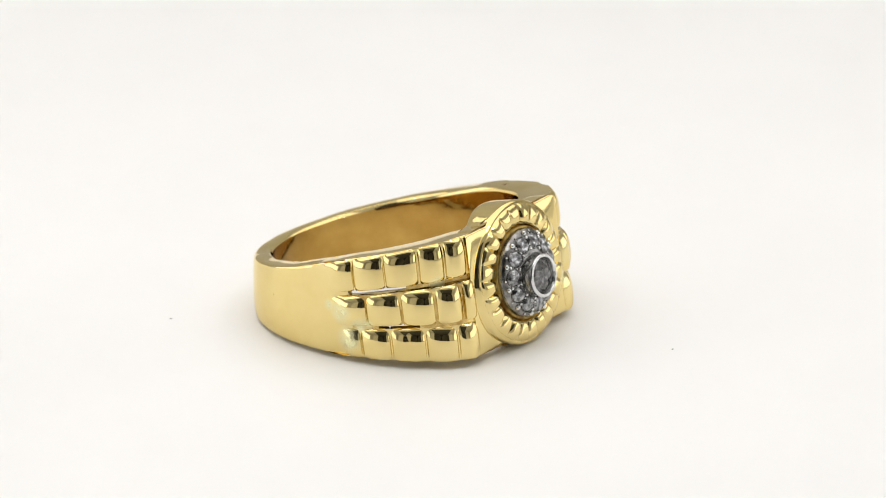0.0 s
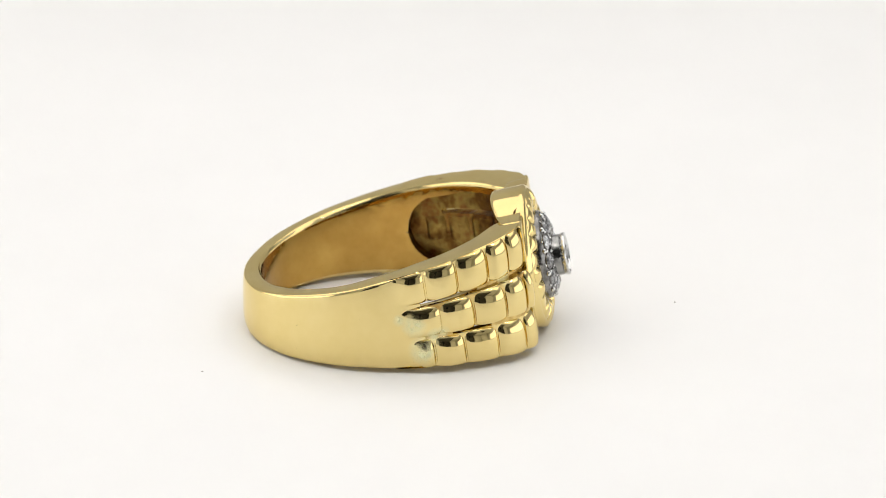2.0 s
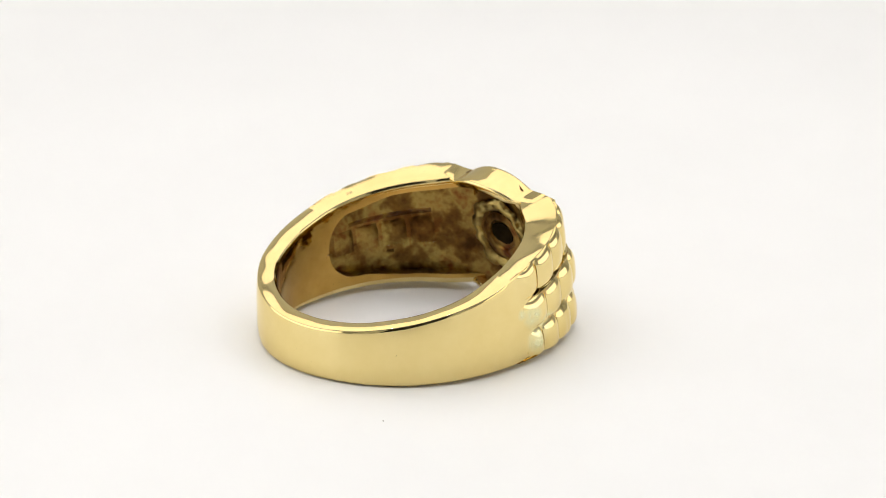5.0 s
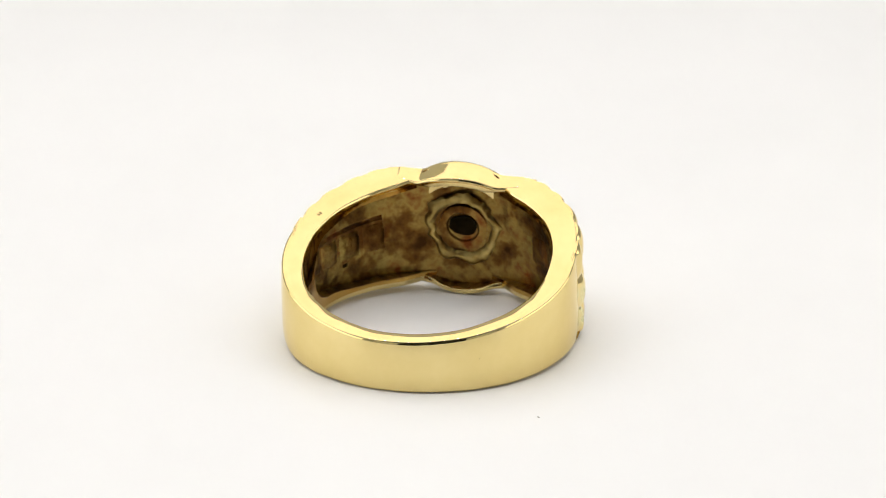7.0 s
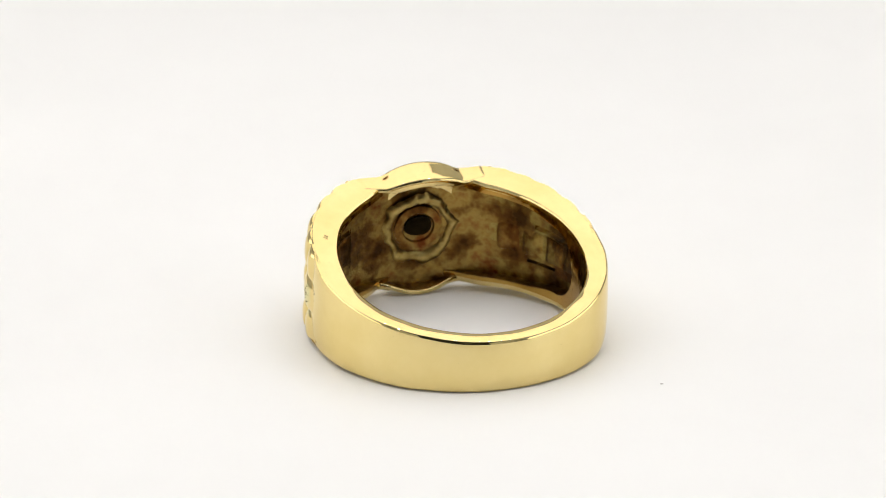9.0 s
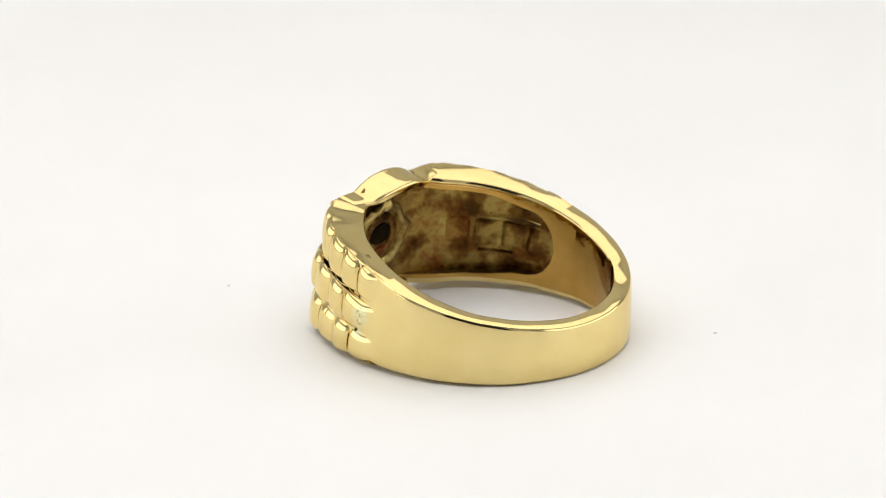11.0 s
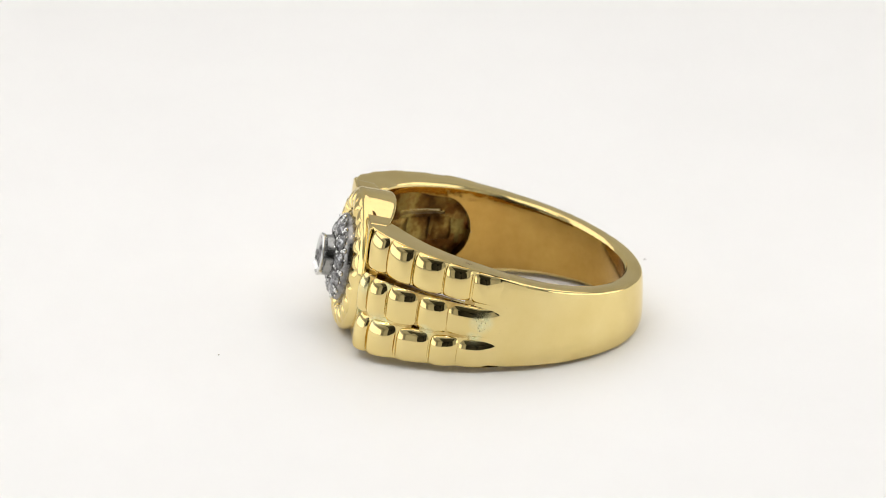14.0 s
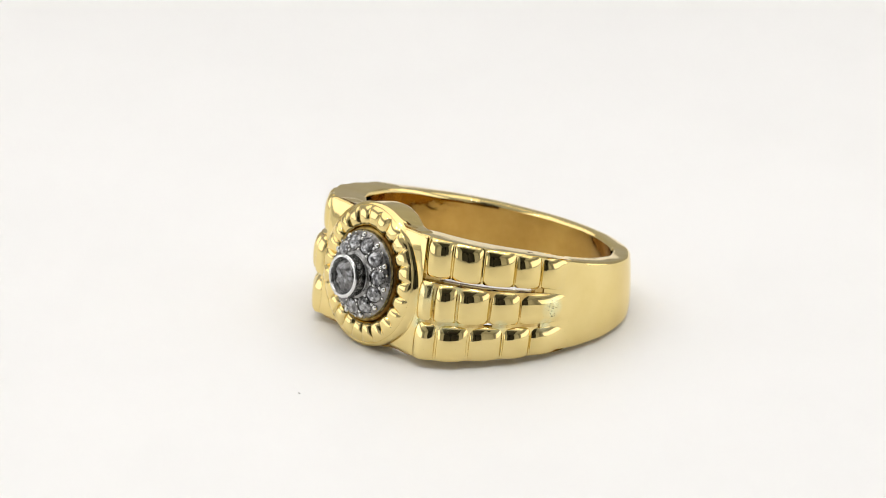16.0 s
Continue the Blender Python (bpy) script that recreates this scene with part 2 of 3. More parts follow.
def crown(p):
    return float(np.interp(abs(p), [25, 35, 45, 55, 65, 75, 85], [13.12, 13.05, 12.85, 12.62, 12.36, 12.05, 11.80]))


def bulge(p):
    return float(np.interp(abs(p), [26, 30, 36, 44, 53], [0.0, 0.35, 0.55, 0.35, 0.0]))


def smooth(t):
    t = min(1.0, max(0.0, t))
    return t * t * (3 - 2 * t)


def at(p, r, f, o=0.0):
    """A point at p degrees from the head, r mm from the middle, at the fraction f of the band's half width."""
    x, y = r * math.cos(radians(p)), r * math.sin(radians(p))
    z = f * half_width(x) + o
    if f > 0:
        z += 0.24 * f * smooth((x + 4) / 8)
    return (x + 0.144 * z * smooth((4 - x) / 14), y, z)


def sweep(phis, section):
    bm = bmesh.new()
    rings(bm, [[at(p, *q) for q in section(p)] for p in phis])
    return bm


def span(a, b, n):
    return [a + (b - a) * k / n for k in range(n + 1)]


def rough(bm, amount, scale):
    """Uneven cast skin: pushes the points of a mesh about."""
    for v in bm.verts:
        v.co += noise.noise_vector(v.co * scale) * amount + noise.noise_vector(v.co * scale * 3) * amount * 0.4


# shank: the plain back of the band
def outer_radius(p):
    return 11.80 - 0.16 * math.sin(radians(p)) ** 2


def shank_section(p, inset=0.0):
    ri, ro = inner_radius(p) + inset, outer_radius(p)
    pts = []
    for s in (1, -1):
        low = 0.10 if s < 0 else 0.0
        w = smooth((min(p % 360, -p % 360) - 86) / 35)
        side = [(ri, s * 0.80), (ri, s * (0.90 - 0.03 * w)), (ri + 0.02 + 0.03 * w, s, -s * (0.12 + 0.14 * w)), (ri + 0.10 + 0.07 * w, s, -s * (0.02 + 0.07 * w)), (ri + 0.20 + 0.18 * w, s), (ro - 0.24 - low, s), (ro - 0.12 - low, s, -s * 0.03),
                (ro - 0.05 - low, s, -s * 0.10), (ro - 0.02 - 0.8 * low, s, -s * 0.26), (ro + 0.02 - 0.2 * low, s * 0.72), (ro + 0.05, s * 0.4)]
        pts += side if s == 1 else side[::-1]
    return pts


bm = sweep(span(86, 274, 150), shank_section)
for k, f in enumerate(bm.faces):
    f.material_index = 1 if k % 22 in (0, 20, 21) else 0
part("shank", bm, GOLD, label="smooth plain gold back of the band").data.materials.append(GOLD_IN_SHADED)


def shell_section(p):
    ri = crown(p) - 0.52
    pts = shank_section(p, ri - inner_radius(p))
    for k, s in ((2, 1), (3, 1), (4, 1), (19, -1), (18, -1), (17, -1)):
        pts[k] = (pts[k][0], s)
    return pts


LIP = 0.72


def lip_edge(p):
    """How far out the hollow reaches across the band; the rim left of it grows thin near the head."""
    return LIP + 0.10 * smooth((70 - abs(p)) / 22)


# rails that carry the beads, with the hollow behind them
def rails(side):
    bm = sweep([side * p for p in span(73.5, 86.0, 14)], shell_section)
    for k, f in enumerate(bm.faces):
        f.material_index = 1 if k % 22 in (0, 20, 21) else 0
    part("shank_end", bm, GOLD).data.materials.append(GOLD_RAW)
    for s in (1, -1):
        def edge_rail(p):
            rg = min(crown(p) - 0.42 + (0.15 if s > 0 else 0.9) * bulge(p), 11.40 / math.cos(radians(p)))
            ri, e = inner_radius(p) + (0.75 if s > 0 else 0.95) * smooth((30 - abs(p)) / 18), lip_edge(p)
            return [(ri, s * e), (ri, s * 0.90), (ri + 0.02, s, -s * 0.12), (ri + 0.10, s, -s * 0.02), (ri + 0.20, s), (rg - 0.1, s), (rg, s * 0.97), (rg, s * 0.39), (inner_radius(p) + 1.15, s * (0.365 if s > 0 else 0.45)), (inner_radius(p) + 1.15, s * e)]
        bm = sweep([side * p for p in span(19 if s > 0 else 12, 86.02, 60)], edge_rail)
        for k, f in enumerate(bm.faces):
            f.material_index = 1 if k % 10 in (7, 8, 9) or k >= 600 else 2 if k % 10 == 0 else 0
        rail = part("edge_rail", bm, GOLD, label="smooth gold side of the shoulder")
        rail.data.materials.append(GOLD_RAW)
        rail.data.materials.append(GOLD_IN_SHADED)

        def end_fill(p):
            ri, rg = inner_radius(p), crown(p) - 0.85
            q = max(0.0, 1 - ((abs(p) - 70) / 15.0) ** 2)
            f = (LIP + 0.01) * math.sqrt(q)
            return [(ri, s * (LIP + 0.02)), (rg, s * (LIP + 0.02)), (rg, s * f), (ri, s * f)]
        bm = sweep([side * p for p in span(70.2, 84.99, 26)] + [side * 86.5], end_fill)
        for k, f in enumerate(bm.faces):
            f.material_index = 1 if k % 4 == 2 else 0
        part("end_fill", bm, GOLD_IN_SHADED).data.materials.append(GOLD_RAW)

    def mid_rail(p):
        ri, rg = inner_radius(p), min(crown(p) - 0.28 + 0.9 * bulge(p), 11.40 / math.cos(radians(p)))
        return [(ri + 1.15, -0.38), (ri + 1.15, 0.27), (rg, 0.295), (rg, -0.295)]
    bm = sweep([side * p for p in span(20, 85.5, 52)], mid_rail)
    for k, f in enumerate(bm.faces):
        f.material_index = 0 if k % 4 == 2 else 1
    part("middle_rail", bm, GOLD_GROOVE).data.materials.append(GOLD_RAW)

    # solder that closes the slots near the head
    slots = {1: ((22, 51), (74, 84)), -1: ((22, 48), (63, 84))} if side < 0 else {1: ((22, 34), (70, 84)), -1: ((22, 51.5), (54.5, 84))}
    for s in (1, -1):
        def plug(p):
            ri, rg = inner_radius(p), min(crown(p) - 0.42 + (0.15 if s > 0 else 0.9) * bulge(p), 11.40 / math.cos(radians(p)))
            return [(ri + 1.16, s * 0.28), (rg, s * 0.28), (rg, s * 0.40), (ri + 1.16, s * 0.40)]
        for q0, q1 in slots[s]:
            bm = sweep([side * p for p in span(q0, q1, 16)], plug)
            for k, f in enumerate(bm.faces):
                f.material_index = 1 if k % 4 == 3 else 0
            part("slot_plug", bm, GOLD_GROOVE).data.materials.append(GOLD_RAW)
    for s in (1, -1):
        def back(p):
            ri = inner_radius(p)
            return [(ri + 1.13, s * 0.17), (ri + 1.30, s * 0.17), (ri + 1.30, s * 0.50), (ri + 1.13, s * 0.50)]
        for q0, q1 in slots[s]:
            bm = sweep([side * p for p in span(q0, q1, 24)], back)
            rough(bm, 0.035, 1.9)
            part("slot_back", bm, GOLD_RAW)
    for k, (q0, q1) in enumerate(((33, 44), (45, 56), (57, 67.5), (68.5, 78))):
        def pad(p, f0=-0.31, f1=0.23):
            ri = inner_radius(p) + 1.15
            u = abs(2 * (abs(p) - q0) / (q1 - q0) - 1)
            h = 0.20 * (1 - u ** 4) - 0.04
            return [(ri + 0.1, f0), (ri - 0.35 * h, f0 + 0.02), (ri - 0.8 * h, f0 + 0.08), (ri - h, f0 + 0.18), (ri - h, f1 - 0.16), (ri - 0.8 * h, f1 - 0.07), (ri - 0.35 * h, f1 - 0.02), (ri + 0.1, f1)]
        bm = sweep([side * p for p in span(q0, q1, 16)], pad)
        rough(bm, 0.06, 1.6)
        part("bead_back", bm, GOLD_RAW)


rails(-1)
rails(1)


# beads: pillow-shaped links in three rows on each shoulder
def bead(side, p0, p1, f0, f1, lift, tail=False):
    swell = 0.15 if f1 > 0.9 else 1.0
    bm = bmesh.new()
    nu, nv = 18, 20
    grid = []
    for i in range(nu + 1):
        u = i / nu
        p = p0 + (p1 - p0) * u
        row = []
        for j in range(nv + 1):
            v = j / nv
            e = abs(2 * v - 1)
            soft = 0.75 if (v > 0.5 and f1 > 0.9) else 1.0
            d = (0.42 if v > 0.5 else 0.14) * soft * e ** 2.5 + 0.08 * e ** 14
            k = abs(2 * u - 1)
            if tail and u > 0.4:
                fade = smooth((u - 0.4) / 0.6)
                full = crown(p) + lift + swell * bulge(p)
                d = d * (1 - fade) + fade * (full - outer_radius(p) + 0.06)
            else:
                d += 0.24 * k ** 2.2 + 0.10 * k ** 10
            f = f0 + (f1 - f0) * v
            if tail and abs(f) > 0.8:
                f *= 1 - (0.04 if f > 0 else 0.12) * smooth((u - 0.4) / 0.6)
            row.append(bm.verts.new(at(side * p, crown(p) + lift + 0.03 + swell * bulge(p) - d, f)))
        grid.append(row)
    low = [[bm.verts.new(at(side * p, crown(p) - 0.9, f * ((0.96 if f > 0 else 0.88) if tail and p == p1 and abs(f) > 0.8 else 1))) for f in (f0, f1)] for p in (p0, p1)]
    for i in range(nu):
        for j in range(nv):
            bm.faces.new((grid[i][j], grid[i + 1][j], grid[i + 1][j + 1], grid[i][j + 1]))
    bm.faces.new([grid[0][j] for j in range(nv + 1)] + [low[0][1], low[0][0]])
    bm.faces.new([grid[nu][j] for j in range(nv + 1)] + [low[1][1], low[1][0]])
    bm.faces.new([grid[i][0] for i in range(nu + 1)] + [low[1][0], low[0][0]])
    bm.faces.new([grid[i][nv] for i in range(nu + 1)] + [low[1][1], low[0][1]])
    bm.faces.new((low[0][0], low[0][1], low[1][1], low[1][0]))
    part("bead", bm, GOLD, angle=32)


ROWS = {
    -1: (([28.5, 37, 46, 58.5, 71, 85.5], 0.385, 0.99, 0.06), ([27, 32.5, 42, 54, 67, 85.5], -0.31, 0.30, 0.12), ([27, 35.5, 46.5, 59, 70.5, 80.5], -0.985, -0.375, 0.0)),
    1: (([28.5, 38, 49, 61, 72, 85.5], 0.385, 0.99, 0.06), ([27, 33.5, 41.5, 53, 64.5, 90], -0.31, 0.30, 0.12), ([27, 35.5, 46.5, 59, 70, 89], -0.985, -0.375, 0.0)),
}
for side, rows in ROWS.items():
    for edges, f0, f1, lift in rows:
        for k in range(len(edges) - 1):
            near, far = 0.2 + random.uniform(-0.1, 0.25), 0.2 + random.uniform(-0.1, 0.25)
            bead(side, edges[k] + near, edges[k + 1] - far, f0, f1, lift + random.uniform(-0.05, 0.03), k == len(edges) - 2)


# a cluster of dark balls painting shaded casting pits on the last middle bead
def pits():
    bm = bmesh.new()
    for k in range(16):
        pp, f = 75.5 + 2.2 * random.random() * (1 if k % 3 else 1.6), 0.02 + random.uniform(-0.20, 0.16)
        e = abs(2 * (f + 0.31) / 0.61 - 1)
        r = crown(pp) + 0.12 - 0.30 * e ** 2.4 - 0.06
        bmesh.ops.create_icosphere(bm, subdivisions=1, radius=random.uniform(0.02, 0.04), matrix=Matrix.Translation(at(pp, r + 0.085, f)))
    part("casting_pits", bm, DARK, label="tiny dark balls painted as shaded casting pits")


pits()


# a worn stamp on the flat side of the shoulder: too small to read, so plain bars
def hallmark():
    bm = bmesh.new()
    for k, (p, r0, r1) in enumerate(((67.0, 10.55, 10.85), (67.7, 10.50, 10.80), (68.5, 10.55, 10.88), (69.2, 10.52, 10.70))):
        rings(bm, [[at(p - 0.12, r0, 1, o), at(p + 0.12, r0, 1, o), at(p + 0.12, r1, 1, o), at(p - 0.12, r1, 1, o)] for o in (-0.02, 0.012)])
    part("hallmark", bm, GOLD_RAW, label="tiny worn stamped mark")


hallmark()


# flat plates between the beads and the head
def shoulder_plate(side):
    def section(p):
        ri, ro = inner_radius(p), min(11.5 / math.cos(radians(p)), 13.0)
        return [(ri + 1.30, -0.99), (ri + 1.30, 0.99), (ro - 0.2, 0.99), (ro - 0.06, 0.97), (ro, 0.93), (ro, -0.93), (ro - 0.06, -0.97), (ro - 0.2, -0.99)]
    part("shoulder_plate", sweep([side * p for p in span(10, 28.2, 14)], section), GOLD, label="smooth flat gold plate beside the head", bevel=0.08)


shoulder_plate(-1)
shoulder_plate(1)

# ---- head ----
HEAD_UP = 0.27
HEAD_TILT = Matrix.Translation((11.5, 0, HEAD_UP)) @ Matrix.Rotation(radians(-3.0), 4, "Y") @ Matrix.Translation((-11.5, 0, -HEAD_UP))


def round_head(x, r, a):
    return HEAD_TILT @ Vector((x, r * math.cos(a), HEAD_UP + r * math.sin(a)))


def lathe(profile, n=96):
    """Turns a profile of (x, r) about the head's axis."""
    bm = bmesh.new()
    rings(bm, [[round_head(x, r, 2 * math.pi * k / n) for x, r in profile] for k in range(n)], closed_path=True)
    return bm


def head_drum():
    bm = bmesh.new()
    n = 128
    loops = []
    for k in range(n):
        a = 2 * math.pi * k / n
        flare = 0.75 * max(0.0, abs(math.cos(a)) - 0.35) ** 1.5
        prof = [(11.0, 3.9), (11.0, 5.62 + flare)]
        prof += [(x, 5.73 - 0.55 * max(0, x - 11.5) ** 2 + 0.15 * min(0, x - 11.5) + flare * ((11.85 - x) / 0.6) ** 2) for x in (11.12, 11.25, 11.4, 11.55, 11.7)]
        prof += [(11.80, 5.64), (11.89, 5.55), (11.94, 5.44), (11.9, 5.36), (11.5, 5.2), (11.5, 3.9)]
        loops.append([round_head(x, r, a) for x, r in prof])
    rings(bm, loops, closed_path=True)
    return bm


part("head_drum", head_drum(), GOLD, label="smooth rounded gold rim of the head", angle=50)


# its top and bottom reach in to the hole of the band and run out into the sides
def head_lip(up):
    def outer(x, t):
        flat = half_width(x) + (0.24 - HEAD_UP if up > 0 else HEAD_UP) + 0.05
        q = flat / math.cos(t)
        top = 5.72 + (0.08 if up > 0 else 0.15) * (x - 11.5)
        d = q - top
        return top + 0.5 * (d + math.sqrt(d * d + 0.025)) - (0.12 if abs(t) > radians(47.5) else 0)
    bm = bmesh.new()
    loops = []
    for k in range(65):
        t = radians(48 * (k / 32 - 1))
        e = abs(k / 32 - 1)
        ri, flat = (4.75, 4.16) if up > 0 else (5.1, 4.42)
        d = flat / math.cos(t) - ri
        ri += 0.5 * (d + math.sqrt(d * d + 0.04))
        x0 = 8.80 + 1.0 * e ** 2 if up > 0 else 9.70 + 1.1 * e ** 2
        prof = [(x0 + 0.12, ri), (x0 + 0.02, ri + 0.08), (x0, ri + 0.3), (x0, outer(x0, t) - 0.30), (x0 + 0.04, outer(x0, t) - 0.14), (x0 + 0.14, outer(x0 + 0.14, t) - 0.03), (x0 + 0.30, outer(x0 + 0.3, t))]
        prof += [(x, outer(x, t)) for x in (0.66 * x0 + 3.93, 0.33 * x0 + 7.67, 11.3)] + [(11.3, ri)]
        loops.append([(x, r * math.sin(t), HEAD_UP + up * r * math.cos(t)) for x, r in prof])
    rings(bm, loops)
    return bm


for up in (1, -1):
    bm = head_lip(up)
    for k, f in enumerate(bm.faces):
        f.material_index = 1 if k >= 704 or k % 11 in (9, 10) else 0
    part("head_lip", bm, GOLD, label="rounded gold edge of the head over the finger hole", angle=50).data.materials.append(GOLD_RAW)


def fluted_ring():
    bm = bmesh.new()
    n, flutes = 384, 24
    lobe = [random.uniform(0.6, 1.15) for _ in range(flutes)]
    loops = []
    for k in range(n):
        a = 2 * math.pi * k / n
        i = int((flutes * a / math.pi + 1) // 2) % flutes
        c = abs(math.cos(flutes * a / 2))
        w = (1 - (1 - c) ** 1.9) * lobe[i]
        h = 0.03 * noise.noise((4 * math.cos(a), 4 * math.sin(a), 5.1))
        prof = [(11.2, 5.48), (11.80, 5.48), (11.96 + 0.04 * w + h, 5.40), (12.06 + 0.12 * w + h, 5.22), (12.10 + 0.22 * w + h, 4.95), (12.12 + 0.28 * w + h, 4.65), (12.10 + 0.32 * w, 4.35), (12.04 + 0.33 * w, 4.08), (11.94 + 0.26 * w, 3.86), (11.75, 3.72), (11.2, 3.70)]
        loops.append([round_head(x, r, a) for x, r in prof])
    rings(bm, loops, closed_path=True)
    return bm


part("fluted_bezel", fluted_ring(), GOLD, label="fluted gold bezel round the stones", angle=60)
def head_back():
    def section(p):
        ri = inner_radius(p) + 1.06 + 0.12 * (abs(p) / 33) ** 4
        w = 0.97 + 0.11 * smooth((22 - abs(p)) / 12)
        front = [(ri - 0.12 * abs(f) ** 6, f) for f in [w * (k / 8 - 1) for k in range(17)]]
        return front + [(ri + 0.15, w), (ri + 0.15, -w)]
    bm = sweep(span(-33, 33, 50), section)
    rough(bm, 0.07, 1.1)
    return bm


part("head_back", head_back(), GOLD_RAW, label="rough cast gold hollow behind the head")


def ragged_collar():
    bm = bmesh.new()
    n = 160
    loops = []
    for k in range(n):
        a = 2 * math.pi * k / n
        w = noise.noise((2 * math.cos(a), 2 * math.sin(a), 0.3)) * 0.6 + noise.noise((4 * math.cos(a), 4 * math.sin(a), 2.3)) * 0.45
        prof = [(11.05, 3.2 + w), (10.85, 3.02 + 0.9 * w), (10.72, 2.75 + 0.6 * w), (10.80, 2.42 + 0.3 * w), (11.08, 2.24 + 0.2 * w), (11.12, 3.0)]
        loops.append([round_head(x - 0.12, r, a) for x, r in prof])
    rings(bm, loops, closed_path=True)
    rough(bm, 0.10, 1.9)
    return bm


part("solder_collar", ragged_collar(), SOLDER, label="ragged solder collar inside the head", angle=80)
part("stone_seat", lathe([(11.06, 1.25), (10.92, 1.35), (10.88, 1.7), (10.94, 1.98), (11.3, 2.06), (11.3, 1.25)]), GOLD_RAW)


# Shallow near-black cup that paints the shade of a deep hole.
def painted_seat_hole():
    bm = bmesh.new()
    loops = []
    for k in range(48):
        a = 2 * math.pi * k / 48
        r = 1.18 + 0.16 * noise.noise((1.5 * math.cos(a), 1.5 * math.sin(a), 7.7))
        loops.append([round_head(x, q, a) - Vector((0, 0, 0.22 * q * math.sin(a) - 0.16)) for x, q in ((11.02, 0.02), (11.02, 0.6 * r), (10.96, r), (11.12, r), (11.12, 0.02))])
    rings(bm, loops, closed_path=True)
    return bm


part("painted_seat_hole", painted_seat_hole(), DARK, label="matte black cup painted as the dark hole behind the stone")
dial = part("dial", lathe([(11.35, 1.3), (11.35, 3.48), (12.40, 3.52), (12.56, 3.46), (12.72, 3.28), (13.03, 2.6), (13.26, 1.6), (12.9, 1.3)]), PAVE, label="white metal disc set with small stones")
# Takes the dark raw gold, so this wall comes out brown.
part("dial_wall", lathe([(11.3, 3.50), (11.3, 3.74), (12.0, 3.73), (12.12, 3.68), (12.16, 3.62), (12.16, 3.50)]), GOLD_RAW, label="plain gold wall round the white disc")
COLLET_SHIFT = Matrix.Translation((-0.22, -0.26, -0.18))
bm = lathe([(12.9, 1.36), (12.9, 1.95), (13.32, 1.82), (13.44, 1.66), (14.10, 1.60), (14.10, 1.36)])
bm.transform(COLLET_SHIFT)
collet = part("collet", bm, SILVER_SHADED, label="raised white metal collet, barrel toned dark for its reflections")
bm = lathe([(14.06, 1.36), (14.06, 1.60), (14.24, 1.68), (14.40, 1.72), (14.49, 1.66), (14.50, 1.48), (14.30, 1.38)])
bm.transform(COLLET_SHIFT)
part("collet_rim", bm, SILVER, collet, "bright white metal rim round the centre stone")


def brilliant(r, m, seed, rim=10):
    """A round cut stone with its table along +x, girdle at x = 0; its facets lie at slightly different slopes."""
    rnd = random.Random(seed)
    bm = bmesh.new()

    def loop(x, rad, turn, jig):
        return [bm.verts.new(m @ Vector((x + rnd.uniform(-jig, jig) * r, rad * math.cos(2 * math.pi * (k + turn) / rim), rad * math.sin(2 * math.pi * (k + turn) / rim)))) for k in range(rim)]

    top, mid, girdle, low = loop(0.30 * r, 0.42 * r, 0, 0.05), loop(0.22 * r, 0.74 * r, 0.5, 0.05), loop(0.02 * r, r, 0, 0.0), loop(-0.25 * r, 0.8 * r, 0, 0.0)
    centre = bm.verts.new(m @ Vector((0.24 * r, rnd.uniform(-0.1, 0.1) * r, rnd.uniform(-0.1, 0.1) * r)))
    for k in range(rim):
        q = (k + 1) % rim
        bm.faces.new((centre, top[k], top[q]))
        bm.faces.new((top[k], mid[k], top[q]))
        bm.faces.new((mid[k], mid[q], top[q]))
        bm.faces.new((mid[k], girdle[k], girdle[q]))
        bm.faces.new((mid[k], girdle[q], mid[q]))
        bm.faces.new((girdle[k], low[k], low[q], girdle[q]))
    bm.faces.new(low)
    return bm


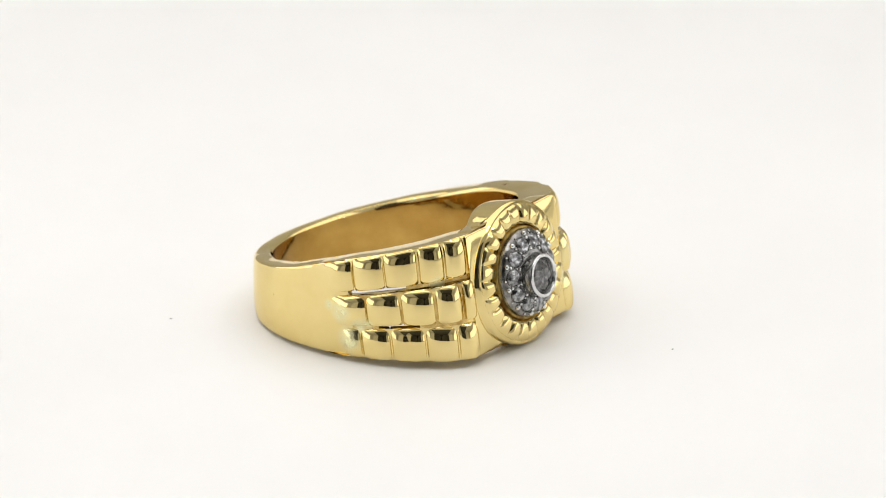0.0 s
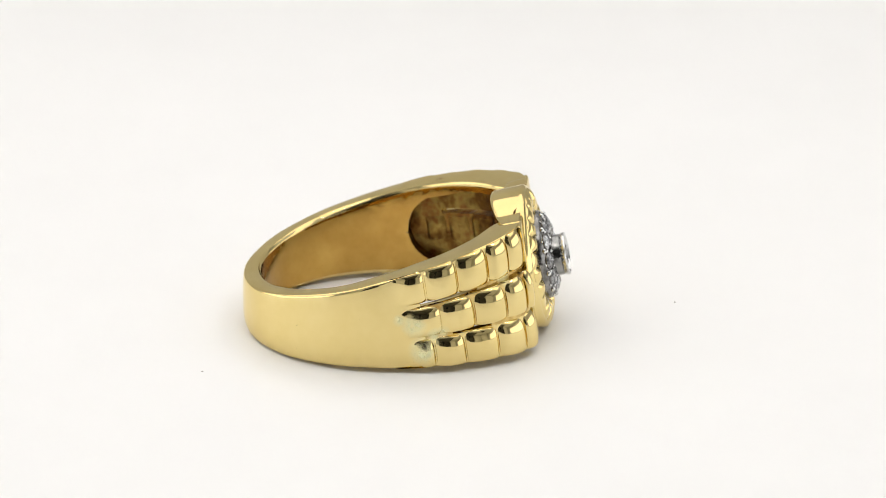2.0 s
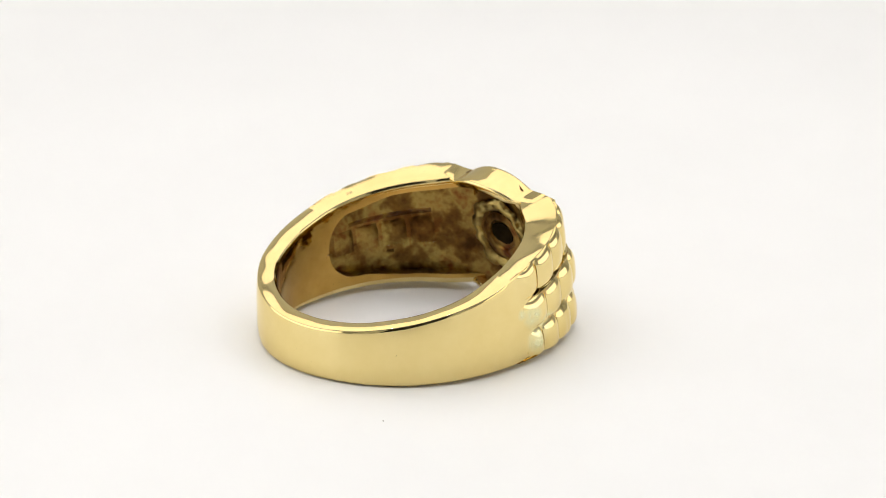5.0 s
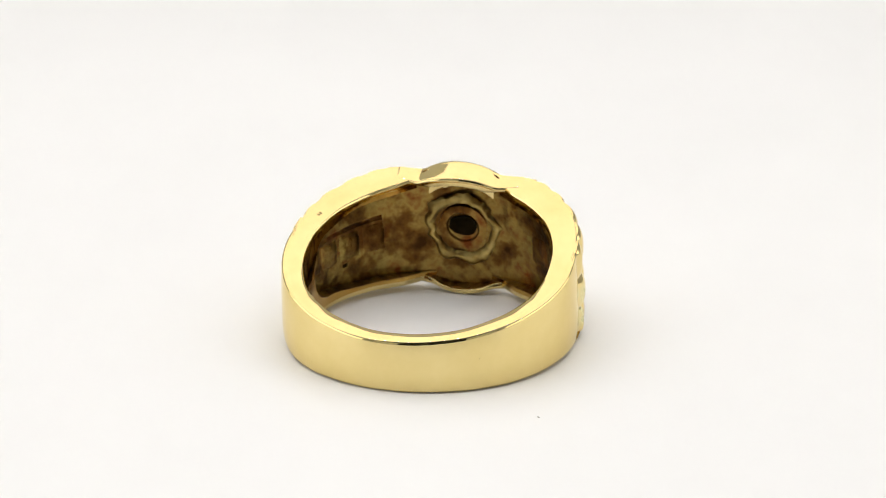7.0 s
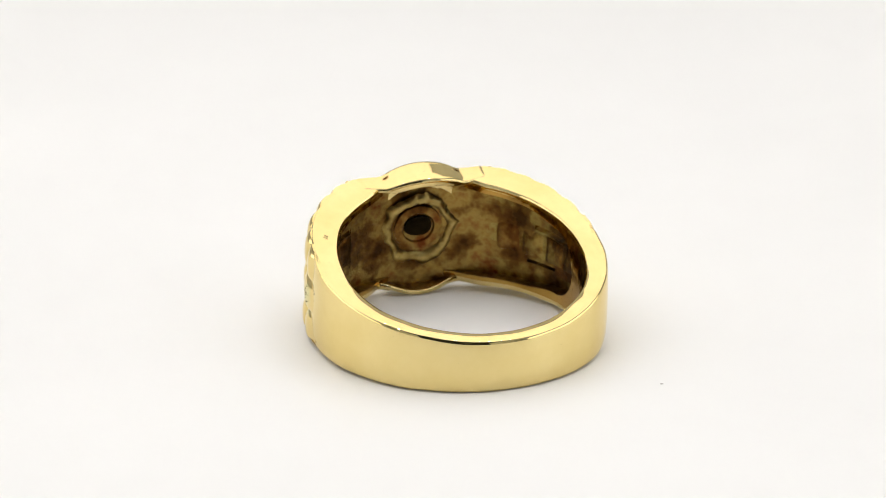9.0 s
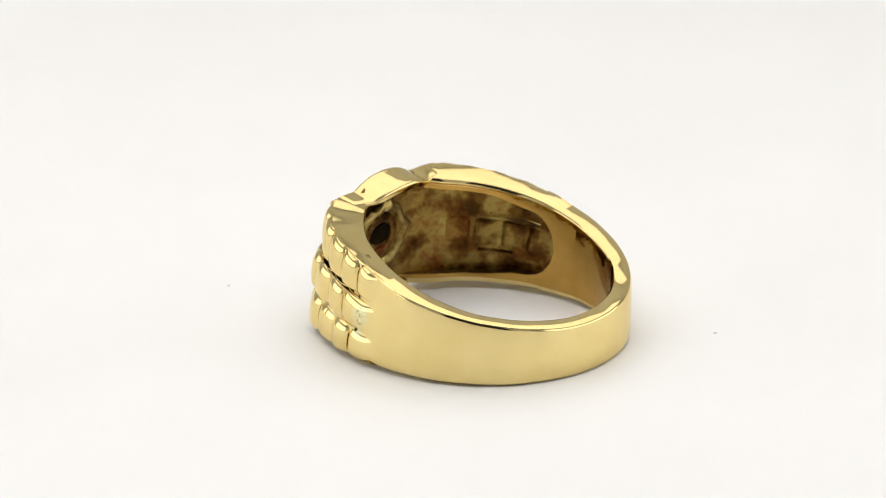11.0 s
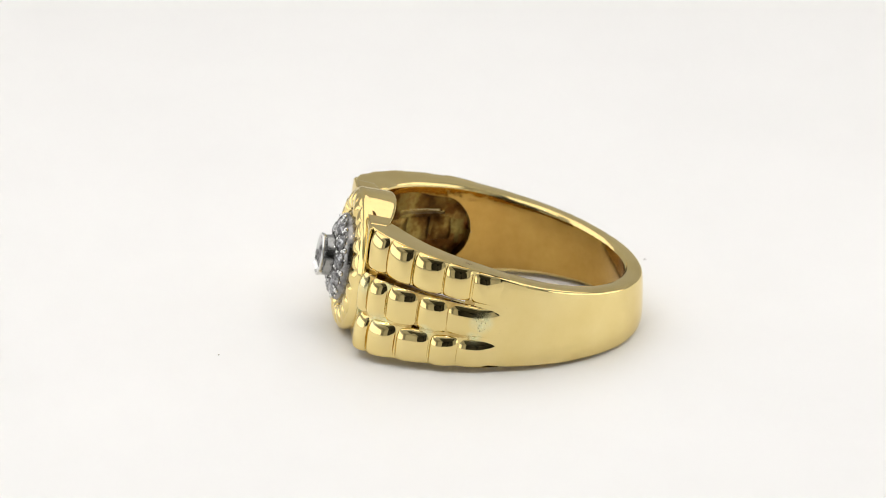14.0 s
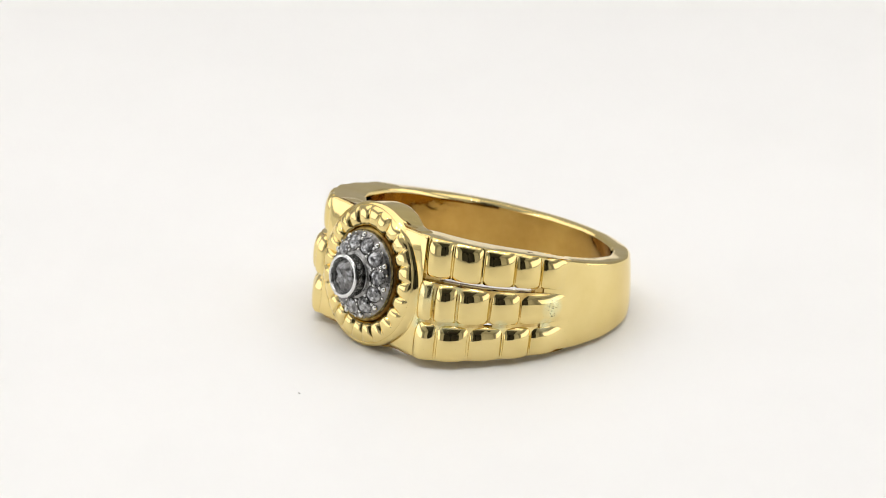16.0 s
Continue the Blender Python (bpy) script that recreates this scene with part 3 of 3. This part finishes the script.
part("centre_stone", brilliant(1.41, COLLET_SHIFT @ HEAD_TILT @ Matrix.Translation((14.02, 0, HEAD_UP)), 5, 14), SMOKY, collet, "round smoky grey diamond", angle=2)
STONES = 11
for k in range(STONES):
    a = 2 * math.pi * (k + 0.3) / STONES
    c, s = math.cos(a), math.sin(a)
    seat = HEAD_TILT @ Matrix.Translation((13.03, 2.57 * c, HEAD_UP + 2.57 * s)) @ Matrix.Rotation(a, 4, "X") @ Matrix.Rotation(radians(20), 4, "Z")
    part("small_stone", brilliant(0.66, seat, k), DIAMOND, dial, "small round clear diamond", angle=2)
    bm = bmesh.new()
    loops = []
    for j in range(24):
        b = 2 * math.pi * j / 24
        loops.append([seat @ Vector((x, r * math.cos(b), r * math.sin(b))) for x, r in ((-0.1, 0.655), (0.04, 0.655), (0.06, 0.68), (0.03, 0.715), (-0.1, 0.74))])
    rings(bm, loops, closed_path=True)
    part("stone_rim", bm, PAVE, dial)
    for rad, off, size, x in ((3.20, 0.5, 0.23, 12.76), (2.00, 0.5, 0.16, 13.16), (2.88, 0.5, 0.15, 12.92), (2.32, 0.5, 0.12, 13.10), (3.32, 0.1, 0.10, 12.70)):
        b = 2 * math.pi * (k + 0.3 + off) / STONES
        bm = bmesh.new()
        bmesh.ops.create_uvsphere(bm, u_segments=10, v_segments=7, radius=size, matrix=HEAD_TILT @ Matrix.Translation((x, rad * math.cos(b), HEAD_UP + rad * math.sin(b))))
        part("prong", bm, SILVER, dial)

# ---- specks of dust on the turntable ----
def speck(x, y, size, turn):
    bm = bmesh.new()
    bmesh.ops.create_icosphere(bm, subdivisions=1, radius=size, matrix=Matrix.Translation((x, y, size * 0.32)) @ Matrix.Rotation(turn, 4, "Z") @ Matrix.Diagonal((1.7, 0.7, 0.4, 1)))
    for v in bm.verts:
        v.co += noise.noise_vector(v.co * 4000) * size * 0.2
    lift = min(v.co.z for v in bm.verts)
    for v in bm.verts:
        v.co.z -= lift
    return tagged(finish("dust_speck", bm, DUST), "tiny dark dust speck lying on the white turntable", "speck", "dust on the turntable")


SPECKS = [speck(-21.7 * MM, 0.5 * MM, 0.09 * MM, 0.3), speck(18.05 * MM, -6.2 * MM, 0.10 * MM, 1.1)]


# ---- what turns ----
def motions():
    rows = [(0.5 * k, Matrix.Rotation(radians(SPIN * 0.5 * k), 4, "Z")) for k in range(33)]
    for ob in (TABLE, ring, *SPECKS):
        walk(ob, rows)


motions()
